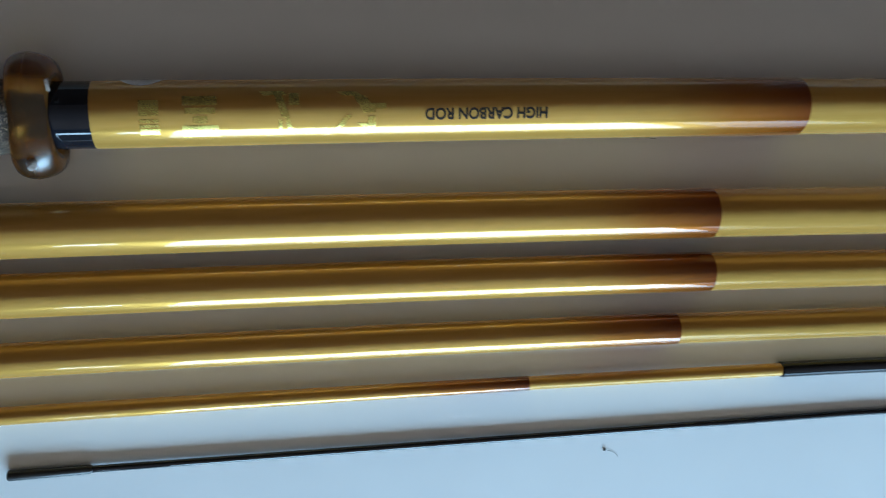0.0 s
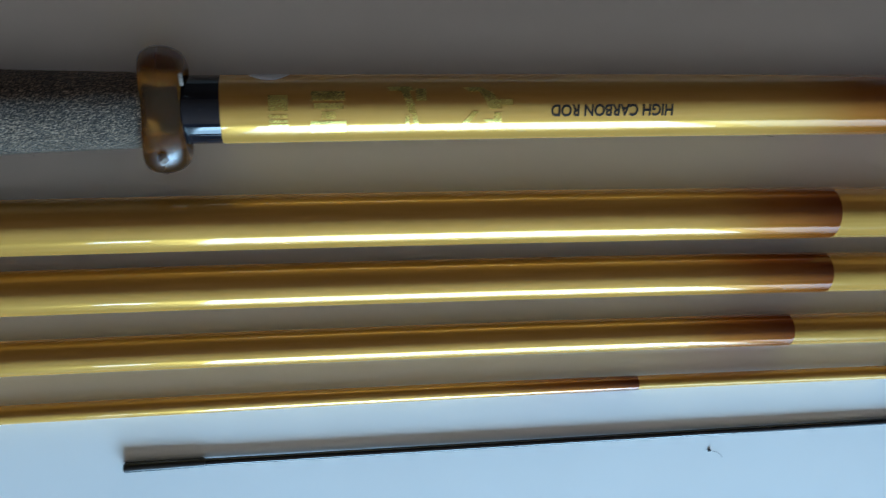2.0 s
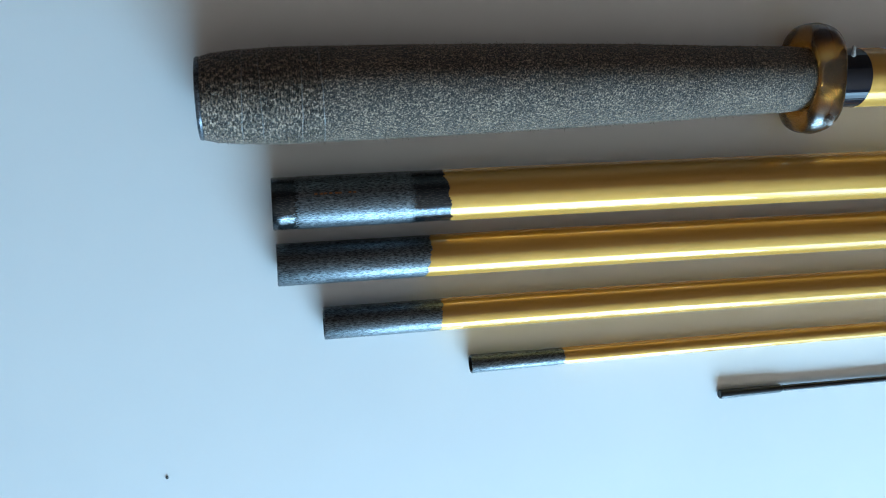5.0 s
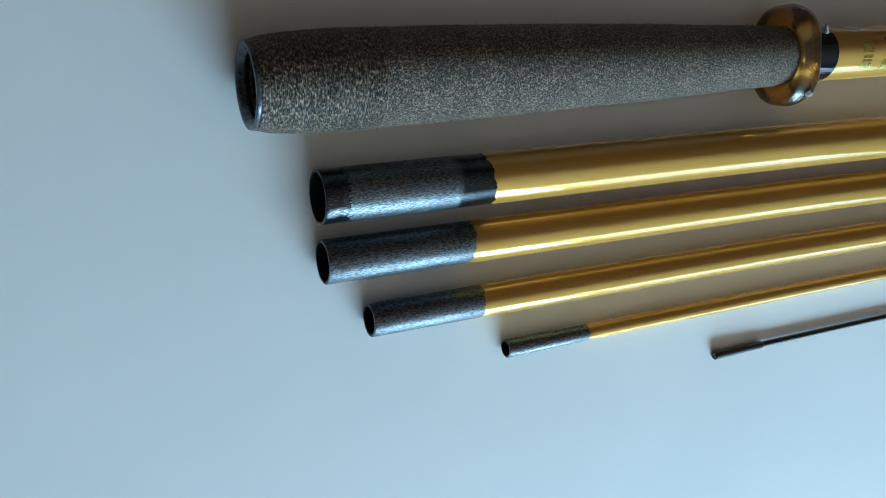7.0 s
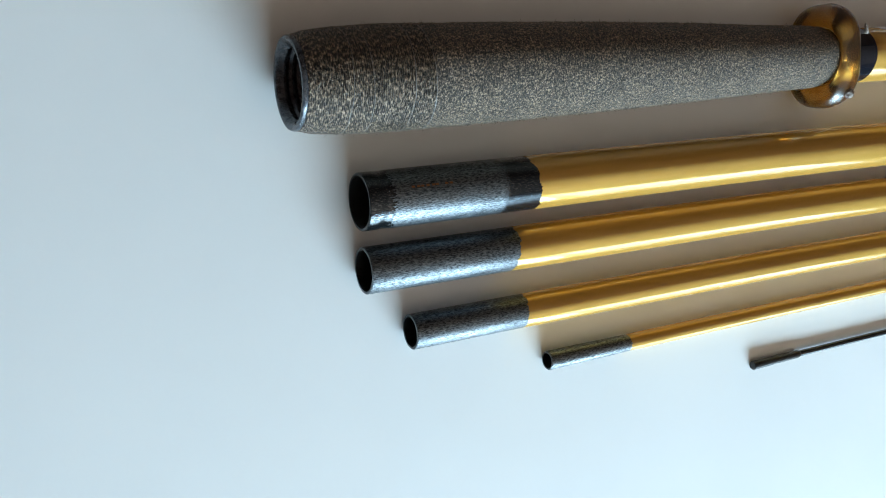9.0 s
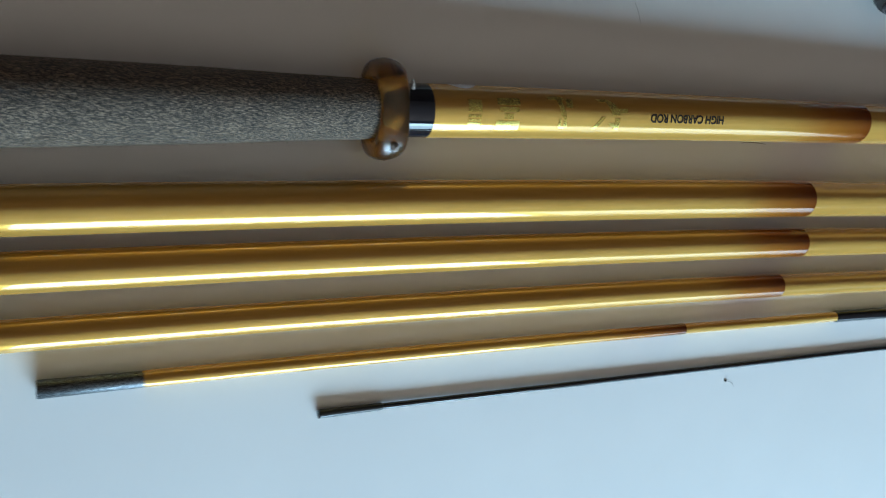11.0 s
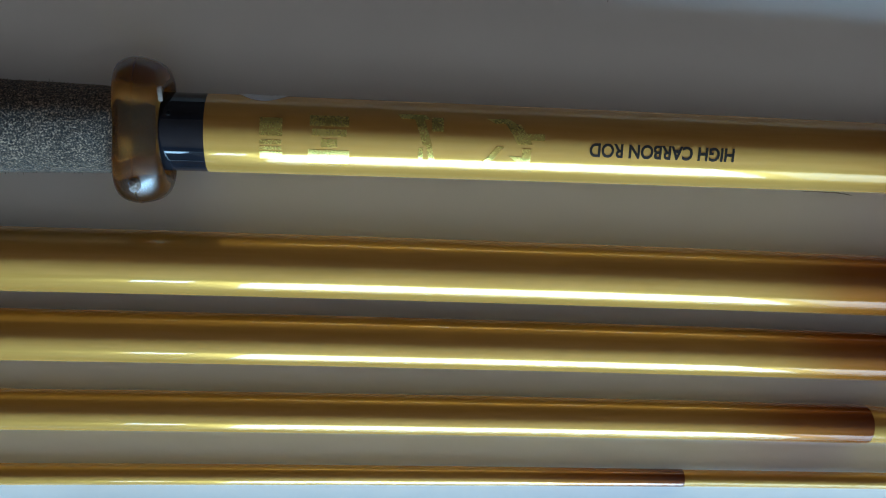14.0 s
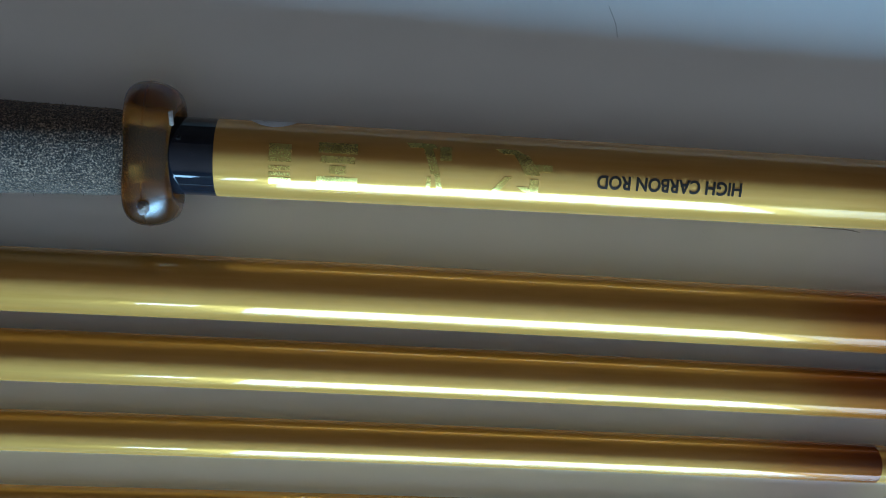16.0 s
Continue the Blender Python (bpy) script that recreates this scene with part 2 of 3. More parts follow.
# ---- mesh helpers ----
def part(name, bm, mat, parent=None, label="", smooth=True):
    me = bpy.data.meshes.new(name)
    bmesh.ops.recalc_face_normals(bm, faces=bm.faces[:])
    for f in bm.faces:
        f.smooth = smooth
    bm.to_mesh(me)
    bm.free()
    me.materials.append(mat)
    ob = new(name, me)
    if smooth:
        me.set_sharp_from_angle(angle=radians(40))
    if parent:
        ob.parent = parent
    if label:
        ob["label"] = label
    return ob


def thing(name, m, label, category, group="", kind=""):
    e = new(name)
    e.empty_display_size = 0.01
    e.matrix_world = m
    return tagged(e, label, category, group, kind)


def box(bm, x0, x1, y0, y1, z0, z1, bevel=0.0):
    made = bmesh.ops.create_cube(bm, size=1, matrix=Matrix.LocRotScale(((x0 + x1) / 2, (y0 + y1) / 2, (z0 + z1) / 2), None, (x1 - x0, y1 - y0, z1 - z0)))
    if bevel:
        edges = {e for v in made["verts"] for e in v.link_edges}
        bmesh.ops.bevel(bm, geom=list(edges), offset=bevel, segments=3, affect="EDGES", profile=0.5)
    return bm


def lathe(profile, segments=64, wobble=None, closed=False):
    """Turns (x, radius) round the x axis. wobble(i, x, angle) gives (dx, dr). closed: the profile is a loop."""
    bm = bmesh.new()
    rings = []
    for i, (x, r) in enumerate(profile):
        ring = []
        for k in range(segments):
            a = 2 * math.pi * k / segments
            dx, dr = wobble(i, x, a) if wobble else (0, 0)
            ring.append(bm.verts.new((x + dx, (r + dr) * math.sin(a), (r + dr) * math.cos(a))))
        rings.append(ring)
    pairs = list(zip(rings, rings[1:])) + ([(rings[-1], rings[0])] if closed else [])
    for a, b in pairs:
        for k in range(segments):
            bm.faces.new((a[k], b[k], b[(k + 1) % segments], a[(k + 1) % segments]))
    return bm


def patch(bm, x0, x1, a0, a1, radius, thick=0.00006, n=10, skew=0.0):
    """A thin raised piece on a cylinder about x, between two x and two angles (degrees from up, towards minus y)."""
    top = []
    for lift in (0.0, thick):
        grid = [[bm.verts.new((x + skew * j / n, -(radius + lift) * math.sin(radians(a0 + (a1 - a0) * j / n)), (radius + lift) * math.cos(radians(a0 + (a1 - a0) * j / n))))
                 for j in range(n + 1)] for x in (x0, x1)]
        top.append(grid)
    low, high = top
    for j in range(n):
        bm.faces.new((high[0][j], high[1][j], high[1][j + 1], high[0][j + 1]))
        for s in (0, 1):
            bm.faces.new((low[s][j], low[s][j + 1], high[s][j + 1], high[s][j]))
    for j in (0, n):
        bm.faces.new((low[0][j], low[1][j], high[1][j], high[0][j]))
    return bm


# ---- the room round the table ----
ROOM = (-2.2, 3.2, WIN_Y, 1.25, -0.75, 1.75)
X0, X1, Y0, Y1, Z0, Z1 = ROOM


def structure(name, pieces, mat, label, category):
    bm = bmesh.new()
    for p in pieces:
        box(bm, *p)
    return tagged(part(name, bm, mat, smooth=False), label, category, kind="structure")


structure("floor", [(X0 - 0.2, X1 + 0.2, Y0 - 0.2, Y1 + 0.2, Z0 - 0.1, Z0)], FLOOR, "brown wooden floor of the dim room", "floor")
structure("ceiling", [(X0 - 0.2, X1 + 0.2, Y0 - 0.2, Y1 + 0.2, Z1, Z1 + 0.1)], CEILING, "pale brown ceiling of the dim room", "ceiling")
structure("wall_west", [(X0 - 0.2, X0, Y0 - 0.2, Y1 + 0.2, Z0, Z1)], WALL, "dark reddish-brown painted room wall", "wall")
structure("wall_east", [(X1, X1 + 0.2, Y0 - 0.2, Y1 + 0.2, Z0, Z1)], WALL, "dark reddish-brown painted room wall", "wall")
# unseen wall, kept near black so the rods' far sides stay dark
structure("wall_north", [(X0, X1, Y1, Y1 + 0.2, Z0, Z1)], DARK_WALL, "unseen very dark brown wall, added to darken the rods' far sides", "wall")
WX0, WX1, WZ0, WZ1 = PANES[0][0] - 0.05, PANES[2][1] + 0.05, 0.06, 1.24
structure("wall_south", [(X0, WX0, Y0 - 0.2, Y0, Z0, Z1), (WX1, X1, Y0 - 0.2, Y0, Z0, Z1), (WX0, WX1, Y0 - 0.2, Y0, Z0, WZ0),
                         (WX0, WX1, Y0 - 0.2, Y0, WZ1, Z1)], WALL, "dark reddish-brown wall with a wide window", "wall")
# out of view, added only to reflect as thin lines along the rods
structure("trim", [(X0, X1, Y1 - 0.02, Y1, 0.27, 0.276), (X0, X1, Y1 - 0.02, Y1, 0.62, 0.63)], WALL, "unseen thin brown rails, added to streak the rods' reflections", "trim")
window = thing("window_1", Matrix.Translation((0, Y0, 0)), "wide white-painted window with three panes", "window", kind="structure")
bm = bmesh.new()
for p in [(WX0, WX1, -0.12, -0.06, WZ0, PANES[1][2]), (WX0, WX1, -0.12, -0.06, PANES[1][3], WZ1), (WX0, PANES[0][0], -0.12, -0.06, PANES[1][2], PANES[1][3]),
          (PANES[2][1], WX1, -0.12, -0.06, PANES[1][2], PANES[1][3]), (PANES[0][1], PANES[1][0], -0.12, -0.06, PANES[1][2], PANES[1][3]),
          (PANES[1][1], PANES[2][0], -0.12, -0.06, PANES[1][2], PANES[1][3]), (PANES[0][0], PANES[0][1], -0.11, -0.07, PANES[1][2], PANES[0][2])]:
    box(bm, *p)
part("window_frame", bm, FRAME, window, smooth=False)

table = thing("table", Matrix.Translation((0, 0, 0)), "plain white laminate table with a smooth matt top", "table")
part("tabletop", box(bmesh.new(), -0.75, 1.05, -0.40, 0.13, -0.028, 0.0, 0.003), TABLE, table)
for x in (-0.68, 0.98):
    for y in (-0.35, 0.08):
        part("leg", box(bmesh.new(), x - 0.025, x + 0.025, y - 0.025, y + 0.025, Z0, -0.028, 0.003), FRAME, table)


# ---- the rods ----
def placed(x, y, z, to_x, to_y, to_z):
    """A thing's frame at one point of a rod's axis, its x towards another point of it."""
    d = Vector((to_x - x, to_y - y, to_z - z)).normalized()
    side = Vector((0, 0, 1)).cross(d).normalized()
    up = d.cross(side)
    return Matrix(((d.x, side.x, up.x, x), (d.y, side.y, up.y, y), (d.z, side.z, up.z, z), (0, 0, 0, 1)))


def ragged(amount, slant, seed):
    """The uneven end of a coat of paint: only the first ring of a lathe is moved."""
    def move(i, x, a):
        if i:
            return 0, 0
        n = noise.noise(Vector((math.sin(a) * 4, math.cos(a) * 4, seed))) + 0.9 * noise.noise(Vector((math.sin(a) * 19, math.cos(a) * 19, seed)))
        return amount * n + slant * math.sin(a), 0
    return move


def blank(name, butt, far, radii, paint_from, fade, end, glossy, label, seed, slant=0.0, wall=0.0008, band=BAND, tail=None, step=True):
    """A hollow rod section: bare carbon at its butt, then gold lacquer with a brown band. radii: (distance, radius) along it."""
    rod = thing(name, placed(*butt, *far), label, "fishing rod", "rod sections on the table")
    r0 = radii[0][1]

    def radius(x):
        for (a, ra), (b, rb) in zip(radii, radii[1:]):
            if x <= b:
                return ra + (rb - ra) * (x - a) / (b - a)
        return radii[-1][1]

    length = radii[-1][0]
    core = [(0.0, r0 - wall), (0.0, r0 - 0.0002), (0.0003, r0)]
    if step:
        core += [(0.004, r0), (0.0042, r0 - 0.00007), (0.0072, r0 - 0.00007), (0.0074, r0), (0.011, r0), (0.0112, r0 + 0.00004)]
    core += [(paint_from + 0.006, radius(paint_from)), (paint_from + 0.008, r0 - wall), (0.0, r0 - wall)]
    part("butt_section", lathe(core, 56), carbon(name + " carbon", glossy), rod, "bare sanded black carbon butt end")
    inner = lathe([(0.0, r0 - wall - 0.00002), (0.12, r0 - wall - 0.0002), (0.12, 0.00001)], 40)
    part("bore", inner, BLACK_PLASTIC, rod, "dark hollow inside of the tube")
    stop = tail[0] if tail else length
    coat = [(paint_from, radius(paint_from) + 0.00003), (paint_from + 0.004, radius(paint_from) + 0.00012)]
    xs = [paint_from + 0.03 + i * 0.05 for i in range(40) if paint_from + 0.03 + i * 0.05 < end - 0.004]
    coat += [(x, radius(x) + 0.00012) for x in xs]
    coat += [(end - 0.0004, radius(end) + 0.00014), (end + 0.0001, radius(end) + 0.00014), (end + 0.0003, radius(end) + 0.00002), (stop, radius(stop) + 0.00002), (stop, 0.0002)]
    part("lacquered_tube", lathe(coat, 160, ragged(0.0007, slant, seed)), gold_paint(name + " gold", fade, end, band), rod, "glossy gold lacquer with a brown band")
    if tail:
        r = radius(stop)
        part("bare_tip", lathe([(tail[0] - 0.0005, r + 0.00002), (tail[0], tail[1]), (tail[0] + 0.02, tail[1]), (length, radii[-1][1]), (length, 0.0001)], 40), BLACK_LACQUER, rod, "black carbon end section")
    return rod


thick = blank("thick_rod_section", (-0.1933, -0.0328, 0.0081), (0.2624, -0.0387, 0.0086),
      [(0, 0.0080), (0.10, 0.0081), (0.45, 0.0085), (1.0, 0.0084)], 0.0535, 0.325, 0.3880, [(-0.01, 0.0075), (0.0425, 0.08)],
      "glossy gold rod section with bare black butt", 1.0, slant=-0.0012)
for x in (0.0125, 0.0141, 0.0153, 0.0169, 0.0186, 0.0197, 0.0226, 0.0240):
    part("print_dash", patch(bmesh.new(), x, x + 0.0009, -27, -23, 0.0080, 0.00006, 3), PRINT, thick, "tiny worn orange print, unreadable")
blank("medium_rod_section", (-0.1930, -0.0520, 0.0067), (0.2654, -0.0599, 0.0069),
      [(0, 0.0066), (0.10, 0.0066), (0.45, 0.0068), (1.0, 0.0066)], 0.0470, 0.328, 0.3888, [],
      "gold rod section with sanded black butt", 2.0, slant=0.0008, step=False)
blank("slim_rod_section", (-0.1796, -0.0722, 0.0053), (0.2684, -0.0807, 0.0056),
      [(0, 0.0052), (0.10, 0.0052), (0.45, 0.0055), (1.0, 0.0053)], 0.0375, 0.303, 0.3645, [],
      "slim gold rod section with black butt", 3.0, slant=0.0006, step=False)
blank("narrow_rod_section", (-0.1315, -0.0911, 0.0033), (0.2712, -0.0993, 0.0030),
      [(0, 0.0031), (0.033, 0.0028), (0.10, 0.00275), (0.26, 0.0024), (0.36, 0.0024), (1.0, 0.0026)], 0.0320, 0.190, 0.2635, [],
      "narrow gold rod section ending in black", 4.0, wall=0.0006, band=(0.16, 0.030, 0.006), tail=(0.3603, 0.0029), step=False)

tip = thing("tip_rod_section", placed(-0.0382, -0.1124, 0.0017, 0.274, -0.1196, 0.0012), "thin solid black tip section of a rod", "fishing rod", "rod sections on the table")
part("butt_plug", lathe([(0.0, 0.0001), (0.0, 0.0013), (0.0004, 0.0017), (0.0245, 0.0015), (0.0255, 0.0011), (0.0255, 0.0001)], 28), BLACK_PLASTIC, tip, "thicker sanded black butt of the tip")
part("tip_blank", lathe([(0.024, 0.00115), (0.3, 0.00115), (0.66, 0.0008), (0.66, 0.0001)], 24), BLACK_LACQUER, tip)

# the handle section: wound grip, amber ring, black collar, lettered gold tube
hx, hy, hz = -0.2113, -0.0008, 0.0138
main = thing("handle_rod_section", placed(hx, hy, hz, 0.2234, -0.0018, 0.0102), "gold fishing rod with dark cord-wound grip and amber ring", "fishing rod", "rod sections on the table")
G0 = 0.2112                                                   # the lacquer's start along the section


def grip_radius(x):
    rows = [(0.0, 0.0116), (0.004, 0.0126), (0.010, 0.0132), (0.022, 0.0138), (0.05, 0.0137), (0.09, 0.0132), (0.13, 0.0123), (0.165, 0.0111), (0.186, 0.0106), (0.190, 0.0103), (0.192, 0.0098)]
    for (a, ra), (b, rb) in zip(rows, rows[1:]):
        if x <= b:
            return ra + (rb - ra) * (x - a) / (b - a)
    return rows[-1][1]


turns = []
for i in range(560):
    x = 0.0015 + i * 0.00035 / 1.0
    if x > 0.1920:
        break
    turns.append((x, grip_radius(x) + (0.00005 if i % 2 else -0.00003)))


def fluff(i, x, a):
    return 0, 0.00022 * noise.noise(Vector((x * 900, math.sin(a) * 10, math.cos(a) * 10))) + 0.0001 * noise.noise(Vector((x * 130, math.sin(a) * 2, math.cos(a) * 2)))


WOUND = 0.034
grip = part("grip", lathe([(WOUND, 0.0100)] + [t for t in turns if t[0] > WOUND] + [(0.1922, 0.0090)], 96, fluff), CORD, main, "dark grey fuzzy cord-wound grip")
winding = [(0.0006, 0.0098)]
for i in range(68):
    x = 0.0008 + i * 0.0005
    if x < WOUND:
        winding += [(x, grip_radius(x) - 0.00012), (x + 0.00012, grip_radius(x) + 0.00004), (x + 0.00025, grip_radius(x) + 0.00010), (x + 0.00038, grip_radius(x) + 0.00004)]
part("thread_winding", lathe(winding, 96, lambda i, x, a: (0.00022 * noise.noise(Vector((x * 90, math.sin(a) * 5, math.cos(a) * 5 + 3))), 0.00016 * noise.noise(Vector((x * 900, math.sin(a) * 9, math.cos(a) * 9))))), THREAD, main, "shiny grey thread wound at the butt")
for x, skew, lift in ((0.0118, 0.0006, 0.00006), (0.0169, -0.0003, 0.00007), (0.0281, 0.0003, 0.00010), (0.0338, -0.0005, 0.00012)):
    turn = [(x + 0.00009 * math.cos(u), grip_radius(x) + lift + 0.00009 * math.sin(u)) for u in [math.pi * k / 4 for k in range(8)]]
    part("raised_thread", lathe(turn, 96, lambda i, px, a, skew=skew: (skew * math.sin(a) + 0.0002 * noise.noise(Vector((math.sin(a) * 3, math.cos(a) * 3, px * 900))), 0), closed=True), PALE_THREAD, main, "single raised turn of pale shiny thread")
rim = [(0.0012, 0.0112), (0.0006, 0.0117), (0.0, 0.0118), (-0.0006, 0.0115), (-0.0007, 0.0109), (-0.0004, 0.0102)]
for i in range(7):
    rim += [(0.0006 + i * 0.0022, 0.0096), (0.0013 + i * 0.0022, 0.0090), (0.0019 + i * 0.0022, 0.0090), (0.0026 + i * 0.0022, 0.0096)]
rim += [(0.020, 0.0092), (0.020, 0.0001)]
part("threaded_butt_ring", lathe(rim, 80), DARK_METAL, main, "dark metal butt ring with screw thread inside")
fuzz = bmesh.new()
for i in range(9500):
    x, a = random.uniform(0.003, 0.188), random.uniform(0, 2 * math.pi)
    r = grip_radius(x) + 0.00003
    p = Vector((x, r * math.sin(a), r * math.cos(a)))
    out = Vector((0, math.sin(a), math.cos(a)))
    along = (Vector((random.gauss(0, 0.5), 0, 0)) + out.cross(Vector((1, 0, 0))) * random.gauss(0, 1)).normalized()
    q = p + along * random.uniform(0.0004, 0.0012) + out * random.uniform(0.0001, 0.0003 if i % 9 else 0.0010)
    mid = (p + q) / 2 + out * 0.00012
    w = along.cross(out) * 0.00004
    v = [fuzz.verts.new(c) for c in (p - w, p + w, mid + w, mid - w, q + w * 0.4, q - w * 0.4)]
    fuzz.faces.new(v[:4]), fuzz.faces.new((v[3], v[2], v[4], v[5]))
tagged(part("fibre_fuzz", fuzz, FIBRE, grip, smooth=False), "short pale fibres standing off the cord", kind="stuff")

# the amber ring: two lobes, narrower at its flats
def ring_outer(a):
    """Half-width of the ring at an angle from up: a rounded oblong with a flat facet above and below."""
    r = ((abs(math.sin(a)) / 0.0179) ** 2.6 + (abs(math.cos(a)) / 0.0124) ** 2.6) ** (-1 / 2.6)
    return min(r, 0.0119 / abs(math.cos(a))) if abs(math.cos(a)) > 0.7 else r


def keeper():
    bm = bmesh.new()
    n, m, rings = 96, 22, []
    for k in range(n):
        a = 2 * math.pi * k / n
        lobe = abs(math.sin(a)) ** 1.6                      # 0 on the flats above and below, 1 on the lobes
        outer = ring_outer(a)
        half = 0.0041 + 0.0012 * lobe
        inner = 0.0097
        ring = []
        for j in range(m):
            u = 2 * math.pi * j / m
            c, s = math.cos(u), math.sin(u)
            ex = c * half + (0.0032 * c * (0.6 - 0.4 * s) if c > 0 else 0.0)
            er = (outer + inner) / 2 + math.copysign(abs(s) ** 0.8, s) * (outer - inner) / 2
            ring.append(bm.verts.new((0.1947 + ex, er * math.sin(a), er * math.cos(a))))
        rings.append(ring)
    for a, b in zip(rings, rings[1:] + rings[:1]):
        for j in range(m):
            bm.faces.new((a[j], b[j], b[(j + 1) % m], a[(j + 1) % m]))
    return bm


ring = part("keeper_ring", keeper(), AMBER, main, "translucent amber rubber ring with rounded corners")
bead = bmesh.new()
bmesh.ops.create_icosphere(bead, subdivisions=3, radius=0.0017)
for v in bead.verts:
    v.co = v.co * (1 + 0.28 * noise.noise(v.co * 1400)) * 1.0
    v.co.x *= 0.8
bmesh.ops.transform(bead, matrix=Matrix.Translation((0.1955, -0.0131, 0.0105)), verts=bead.verts[:])
part("sprue_mark", bead, PALE_RUBBER, ring, "rough pale knob moulded on the ring")

seam = bmesh.new()
for k in range(120):
    p = []
    for a in (2 * math.pi * k / 120, 2 * math.pi * (k + 1) / 120):
        r = ring_outer(a)
        p.append([seam.verts.new((x, q * math.sin(a), q * math.cos(a))) for x, q in ((0.1949, r - 0.0002), (0.1951, r + 0.00010), (0.1953, r - 0.0002))])
    for j in (0, 1):
        seam.faces.new((p[0][j], p[1][j], p[1][j + 1], p[0][j + 1]))
bmesh.ops.remove_doubles(seam, verts=seam.verts[:], dist=0.00001)
part("mould_seam", seam, AMBER, ring, "fine moulding seam round the ring")
nick = box(bmesh.new(), 0.2012, 0.2022, 0.0070, 0.0102, 0.0112, 0.0124, 0.0004)
for v in nick.verts:
    v.co += Vector((noise.noise(v.co * 900), noise.noise(v.co * 800 + Vector((5, 0, 0))), 0)) * 0.0005
part("torn_nick", nick, PALE_RUBBER, ring, "torn pale nick on the ring edge")

part("collar", lathe([(0.1860, 0.0085), (0.1860, 0.0096), (0.1875, 0.0097), (G0 + 0.0004, 0.0097), (G0 + 0.0006, 0.0090)], 72), BLACK_LACQUER, main, "glossy black collar")
T = 0.0098
END1 = G0 + 0.2235
tube = [(G0, 0.0090), (G0, T - 0.00003), (G0 + 0.0002, T)] + [(G0 + i * 0.03, T - 0.0002 * i / 7) for i in range(1, 7)]
tube += [(END1 - 0.0004, T - 0.00018), (END1, T - 0.00018), (END1 + 0.0003, T - 0.00028), (G0 + 0.8, T - 0.0008), (G0 + 0.8, 0.001)]
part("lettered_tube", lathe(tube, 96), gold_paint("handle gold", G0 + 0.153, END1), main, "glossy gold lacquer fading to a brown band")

# lettering, upside down along the tube
font = bpy.data.curves.new("lettering", "FONT")
font.body, font.size, font.offset, font.align_x, font.align_y = "HIGH CARBON ROD", 1.0, 0.030, "CENTER", "CENTER"
holder = new("lettering", font)
bpy.context.view_layer.update()
flat = bpy.data.meshes.new_from_object(holder.evaluated_get(bpy.context.evaluated_depsgraph_get()))
bpy.data.objects.remove(holder)
text = bmesh.new()
text.from_mesh(flat)
bmesh.ops.triangulate(text, faces=text.faces[:])
bmesh.ops.subdivide_edges(text, edges=text.edges[:], cuts=3, use_grid_fill=True)
span = max(v.co.x for v in text.verts) - min(v.co.x for v in text.verts)
tall = max(v.co.y for v in text.verts) - min(v.co.y for v in text.verts)
for v in text.verts:
    x = G0 + 0.1140 - v.co.x / span * 0.0382
    a = v.co.y / tall * 0.0036 / T + radians(5)
    v.co = (x, -(T + 0.00007) * math.sin(a), (T + 0.00007) * math.cos(a))
part("lettering", text, INK, main, "black upside-down capital lettering", smooth=False)

# gold foil marks that cannot be read: plain strokes of their size
for x0, x1, a0, a1, skew in [(0.0142, 0.0200, -24, 2, 0), (0.0142, 0.0198, 8, 14, 0), (0.0142, 0.0198, 17, 22, 0), (0.0142, 0.0200, 25, 36, 0),
                             (0.0270, 0.0372, -30, -14, 0), (0.0276, 0.0366, -10, 0, 0), (0.0300, 0.0342, 4, 16, 0), (0.0266, 0.0374, 20, 42, 0),
                             (0.0500, 0.0575, -38, -30, 0.001), (0.0545, 0.0570, -30, 8, 0.002), (0.0590, 0.0622, -34, -12, 0), (0.0575, 0.0590, 8, 34, 0.001), (0.0556, 0.0568, 12, 34, 0), (0.0560, 0.0588, 30, 36, 0),
                             (0.0740, 0.0800, -36, -28, 0.002), (0.0790, 0.0830, -28, 2, 0.003), (0.0830, 0.0895, -14, -4, 0), (0.0765, 0.0785, 6, 36, -0.004), (0.0835, 0.0860, 8, 38, 0), (0.0800, 0.0830, 20, 28, 0.002)]:
    k = 0.93
    part("foil_mark", patch(bmesh.new(), G0 + x0 * k, G0 + x1 * k, a0, a1, T - 0.0001, 0.00017, 8, skew), GOLD_FOIL, main)

# the round silver sticker on the back of the tube
sticker = bmesh.new()
rings = []
for r in range(0, 7):
    rings.append([])
    for k in range(40):
        u = 2 * math.pi * k / 40
        x, a = G0 + 0.0136 + r / 6 * 0.0063 * math.cos(u), radians(-92) + r / 6 * 0.0063 / T * math.sin(u)
        rings[-1].append(sticker.verts.new((x, -(T + 0.00006) * math.sin(a), (T + 0.00006) * math.cos(a))))
for a, b in zip(rings, rings[1:]):
    for k in range(40):
        sticker.faces.new((a[k], b[k], b[(k + 1) % 40], a[(k + 1) % 40]))
seal = part("sticker", sticker, SILVER, main, "round silver sticker")
mark = bmesh.new()
for x0, x1, a0, a1 in [(0.0098, 0.0150, -100, -96), (0.0105, 0.0112, -96, -84), (0.0138, 0.0146, -104, -82), (0.0118, 0.0158, -84, -81)]:
    patch(mark, G0 + x0, G0 + x1, a0, a1, T + 0.00006, 0.00003, 6)
part("printed_mark", mark, SILVER_LINE, seal, "plain grey printed shape")

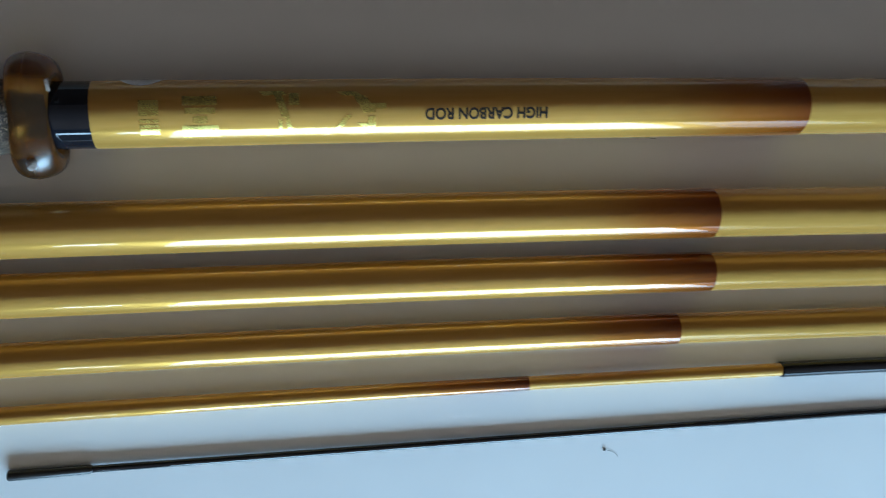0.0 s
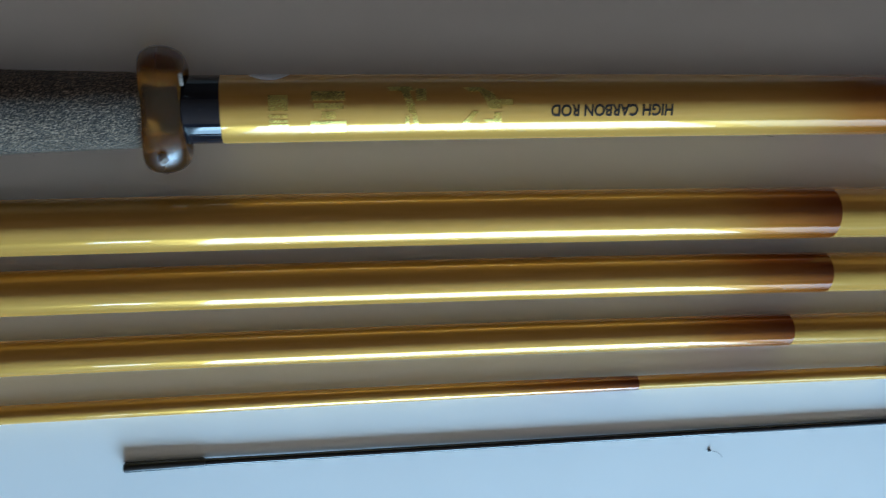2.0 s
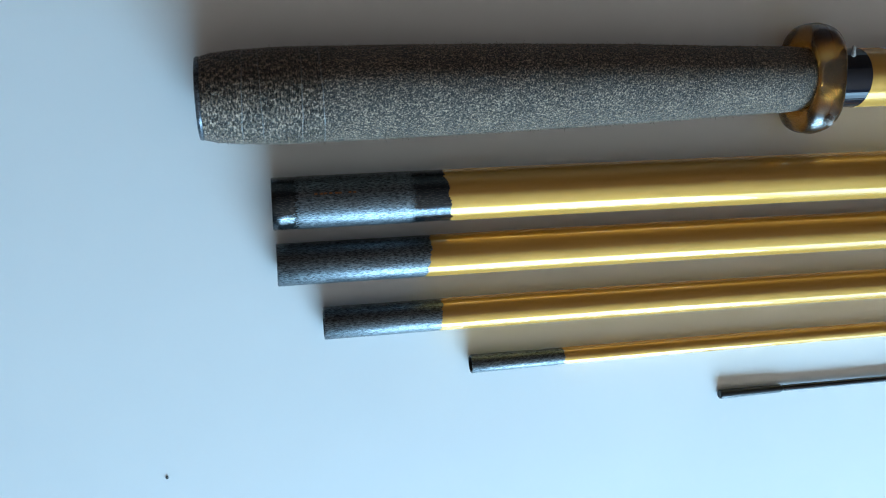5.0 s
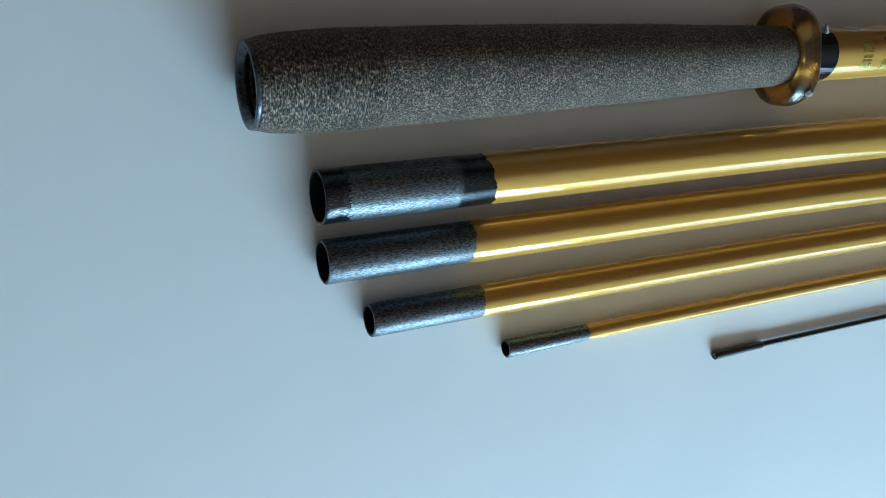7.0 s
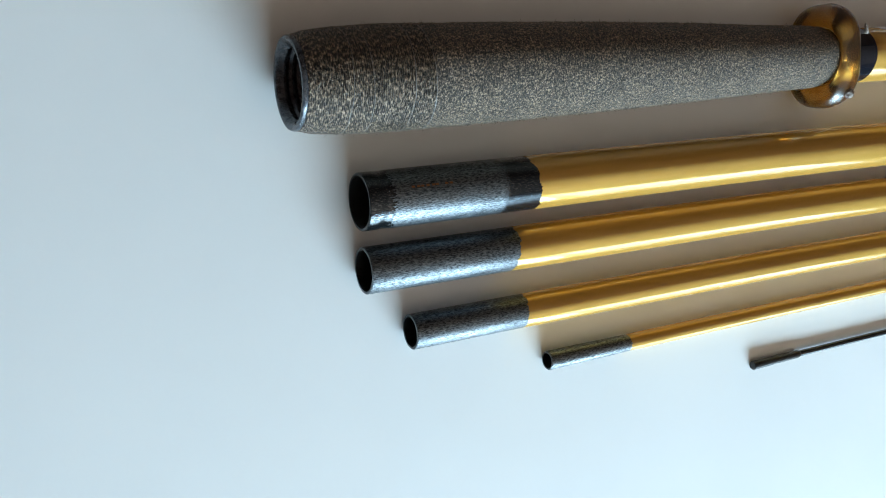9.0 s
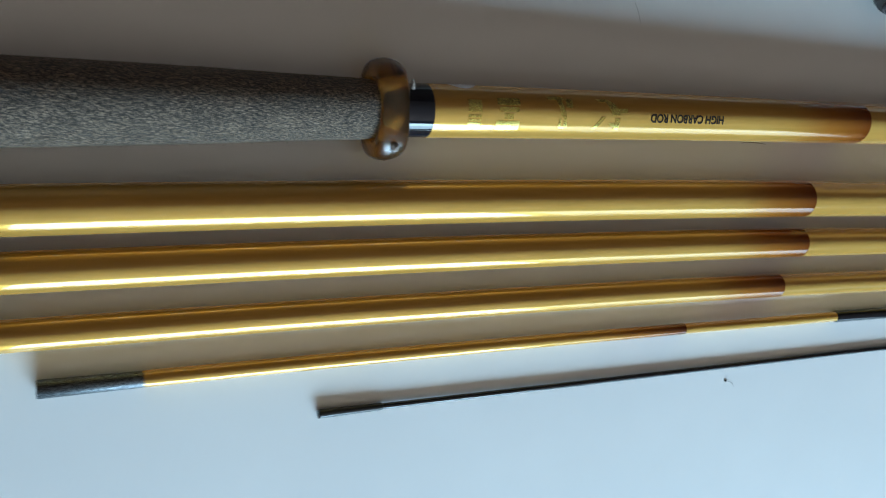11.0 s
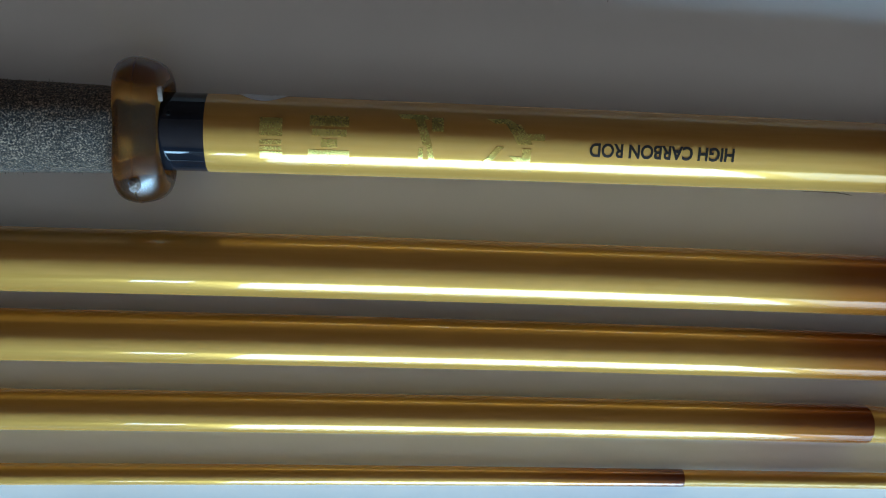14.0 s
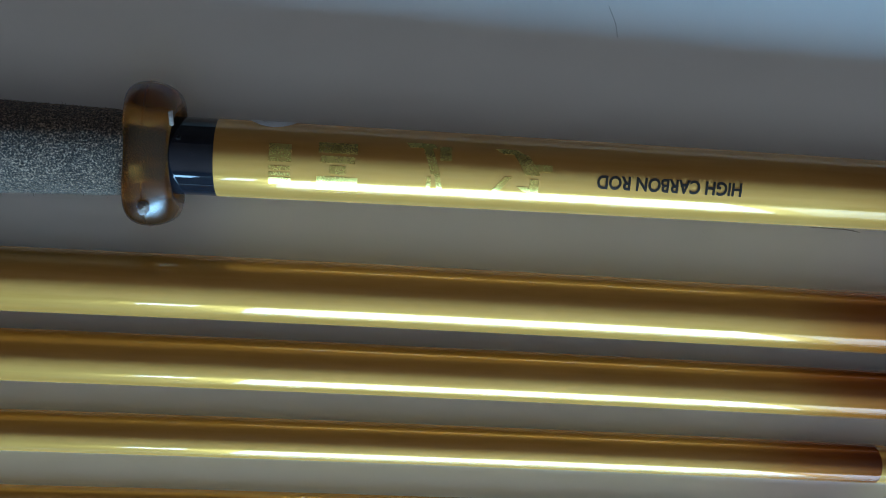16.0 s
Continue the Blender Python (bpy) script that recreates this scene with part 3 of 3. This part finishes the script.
def bow(rod, reach=0.455, rise=0.0016, lift=0.0):
    """The blanks are not dead straight: a slight sideways bow over their near length."""
    for ob in rod.children_recursive:
        for v in ob.data.vertices:
            u = v.co.x / reach
            v.co.y += rise * (4 * u * (1 - u) if u < 1 else 4 * (1 - u))
            v.co.z += lift * max(v.co.x - reach, 0)


for rod in [o for o in scene.collection.objects if o.name.endswith("_rod_section")]:
    bow(rod, rise=0.0011, lift=0.009) if rod is main else bow(rod)

# ---- small things on the table ----
cap = thing("screw_cap", placed(0.2470, 0.0580, 0.0137, 0.2400, 0.0420, 0.0137), "black plastic screw cap lying on the table", "cap")
part("cap_body", lathe([(-0.022, 0.0001), (-0.022, 0.0120), (-0.020, 0.0134), (0.0, 0.0134), (0.004, 0.0125), (0.006, 0.0105), (0.006, 0.0001)], 48,
                       lambda i, x, a: (0, 0.0003 * math.cos(24 * a) if 2 <= i <= 3 else 0)), BLACK_PLASTIC, cap)
part("cap_stud", lathe([(0.006, 0.0075), (0.0078, 0.0072), (0.0085, 0.006), (0.0075, 0.0048), (0.0075, 0.0001)], 40), DARK_METAL, cap, "dark metal ring on its face")


def curl(name, points, radius, label, mat=DIRT):
    c = bpy.data.curves.new(name, "CURVE")
    c.dimensions, c.bevel_depth, c.bevel_resolution = "3D", radius, 1
    s = c.splines.new("POLY")
    s.points.add(len(points) - 1)
    for p, q in zip(s.points, points):
        p.co = (*q, 1)
    ob = new(name, c)
    bpy.context.view_layer.update()
    me = bpy.data.meshes.new_from_object(ob.evaluated_get(bpy.context.evaluated_depsgraph_get()))
    bpy.data.objects.remove(ob)
    me.materials.append(mat)
    return tagged(new(name, me), label, name)


def crumb(name, x, y, r, label):
    bm = bmesh.new()
    bmesh.ops.create_icosphere(bm, subdivisions=2, radius=r)
    for v in bm.verts:
        v.co *= 1 + 0.5 * noise.noise(v.co / r * 1.3 + Vector((x * 50, y * 50, 0)))
        v.co.z *= 0.5
    low = min(v.co.z for v in bm.verts)
    bmesh.ops.translate(bm, vec=(x, y, -low), verts=bm.verts[:])
    return tagged(part(name, bm, DIRT), label, "crumb")


def smear(name, x0, y0, x1, y1, width, label):
    bm = bmesh.new()
    n = 14
    d = Vector((x1 - x0, y1 - y0, 0))
    side = Vector((-d.y, d.x, 0)).normalized()
    rows = []
    for i in range(n + 1):
        u = i / n
        w = width * math.sin(math.pi * u) ** 0.7 * (0.6 + 0.8 * abs(noise.noise(Vector((u * 5, x0 * 30, 0)))))
        c = Vector((x0, y0, 0.00006)) + d * u + side * 0.0012 * math.sin(2.2 * u)
        rows.append((bm.verts.new(c - side * w), bm.verts.new(c + side * w)))
    for a, b in zip(rows, rows[1:]):
        bm.faces.new((a[0], b[0], b[1], a[1]))
    return tagged(part(name, bm, SCUFF), label, "scuff")


crumb("crumb", -0.2323, -0.1210, 0.0005, "dark crumb lying on the white table")
crumb("crumb", 0.1617, -0.1235, 0.0006, "dark crumb lying on the white table")
curl("lint", [(0.1622, -0.1237, 0.0004), (0.1642, -0.1243, 0.0003), (0.1662, -0.1255, 0.0002), (0.1667, -0.1266, 0.0002)], 0.00006, "curved bit of lint beside a crumb")
curl("hair", [(0.1010, 0.0465, 0.0001), (0.1022, 0.0440, 0.0001), (0.1033, 0.0415, 0.0001), (0.1038, 0.0385, 0.0001)], 0.00005, "short dark hair lying on the table")
smear("scuff", 0.1425, -0.0086, 0.1600, -0.0112, 0.00035, "thin grey scuff on the white table")
smear("scuff", 0.1630, -0.0113, 0.1790, -0.0130, 0.0003, "thin grey scuff on the white table")
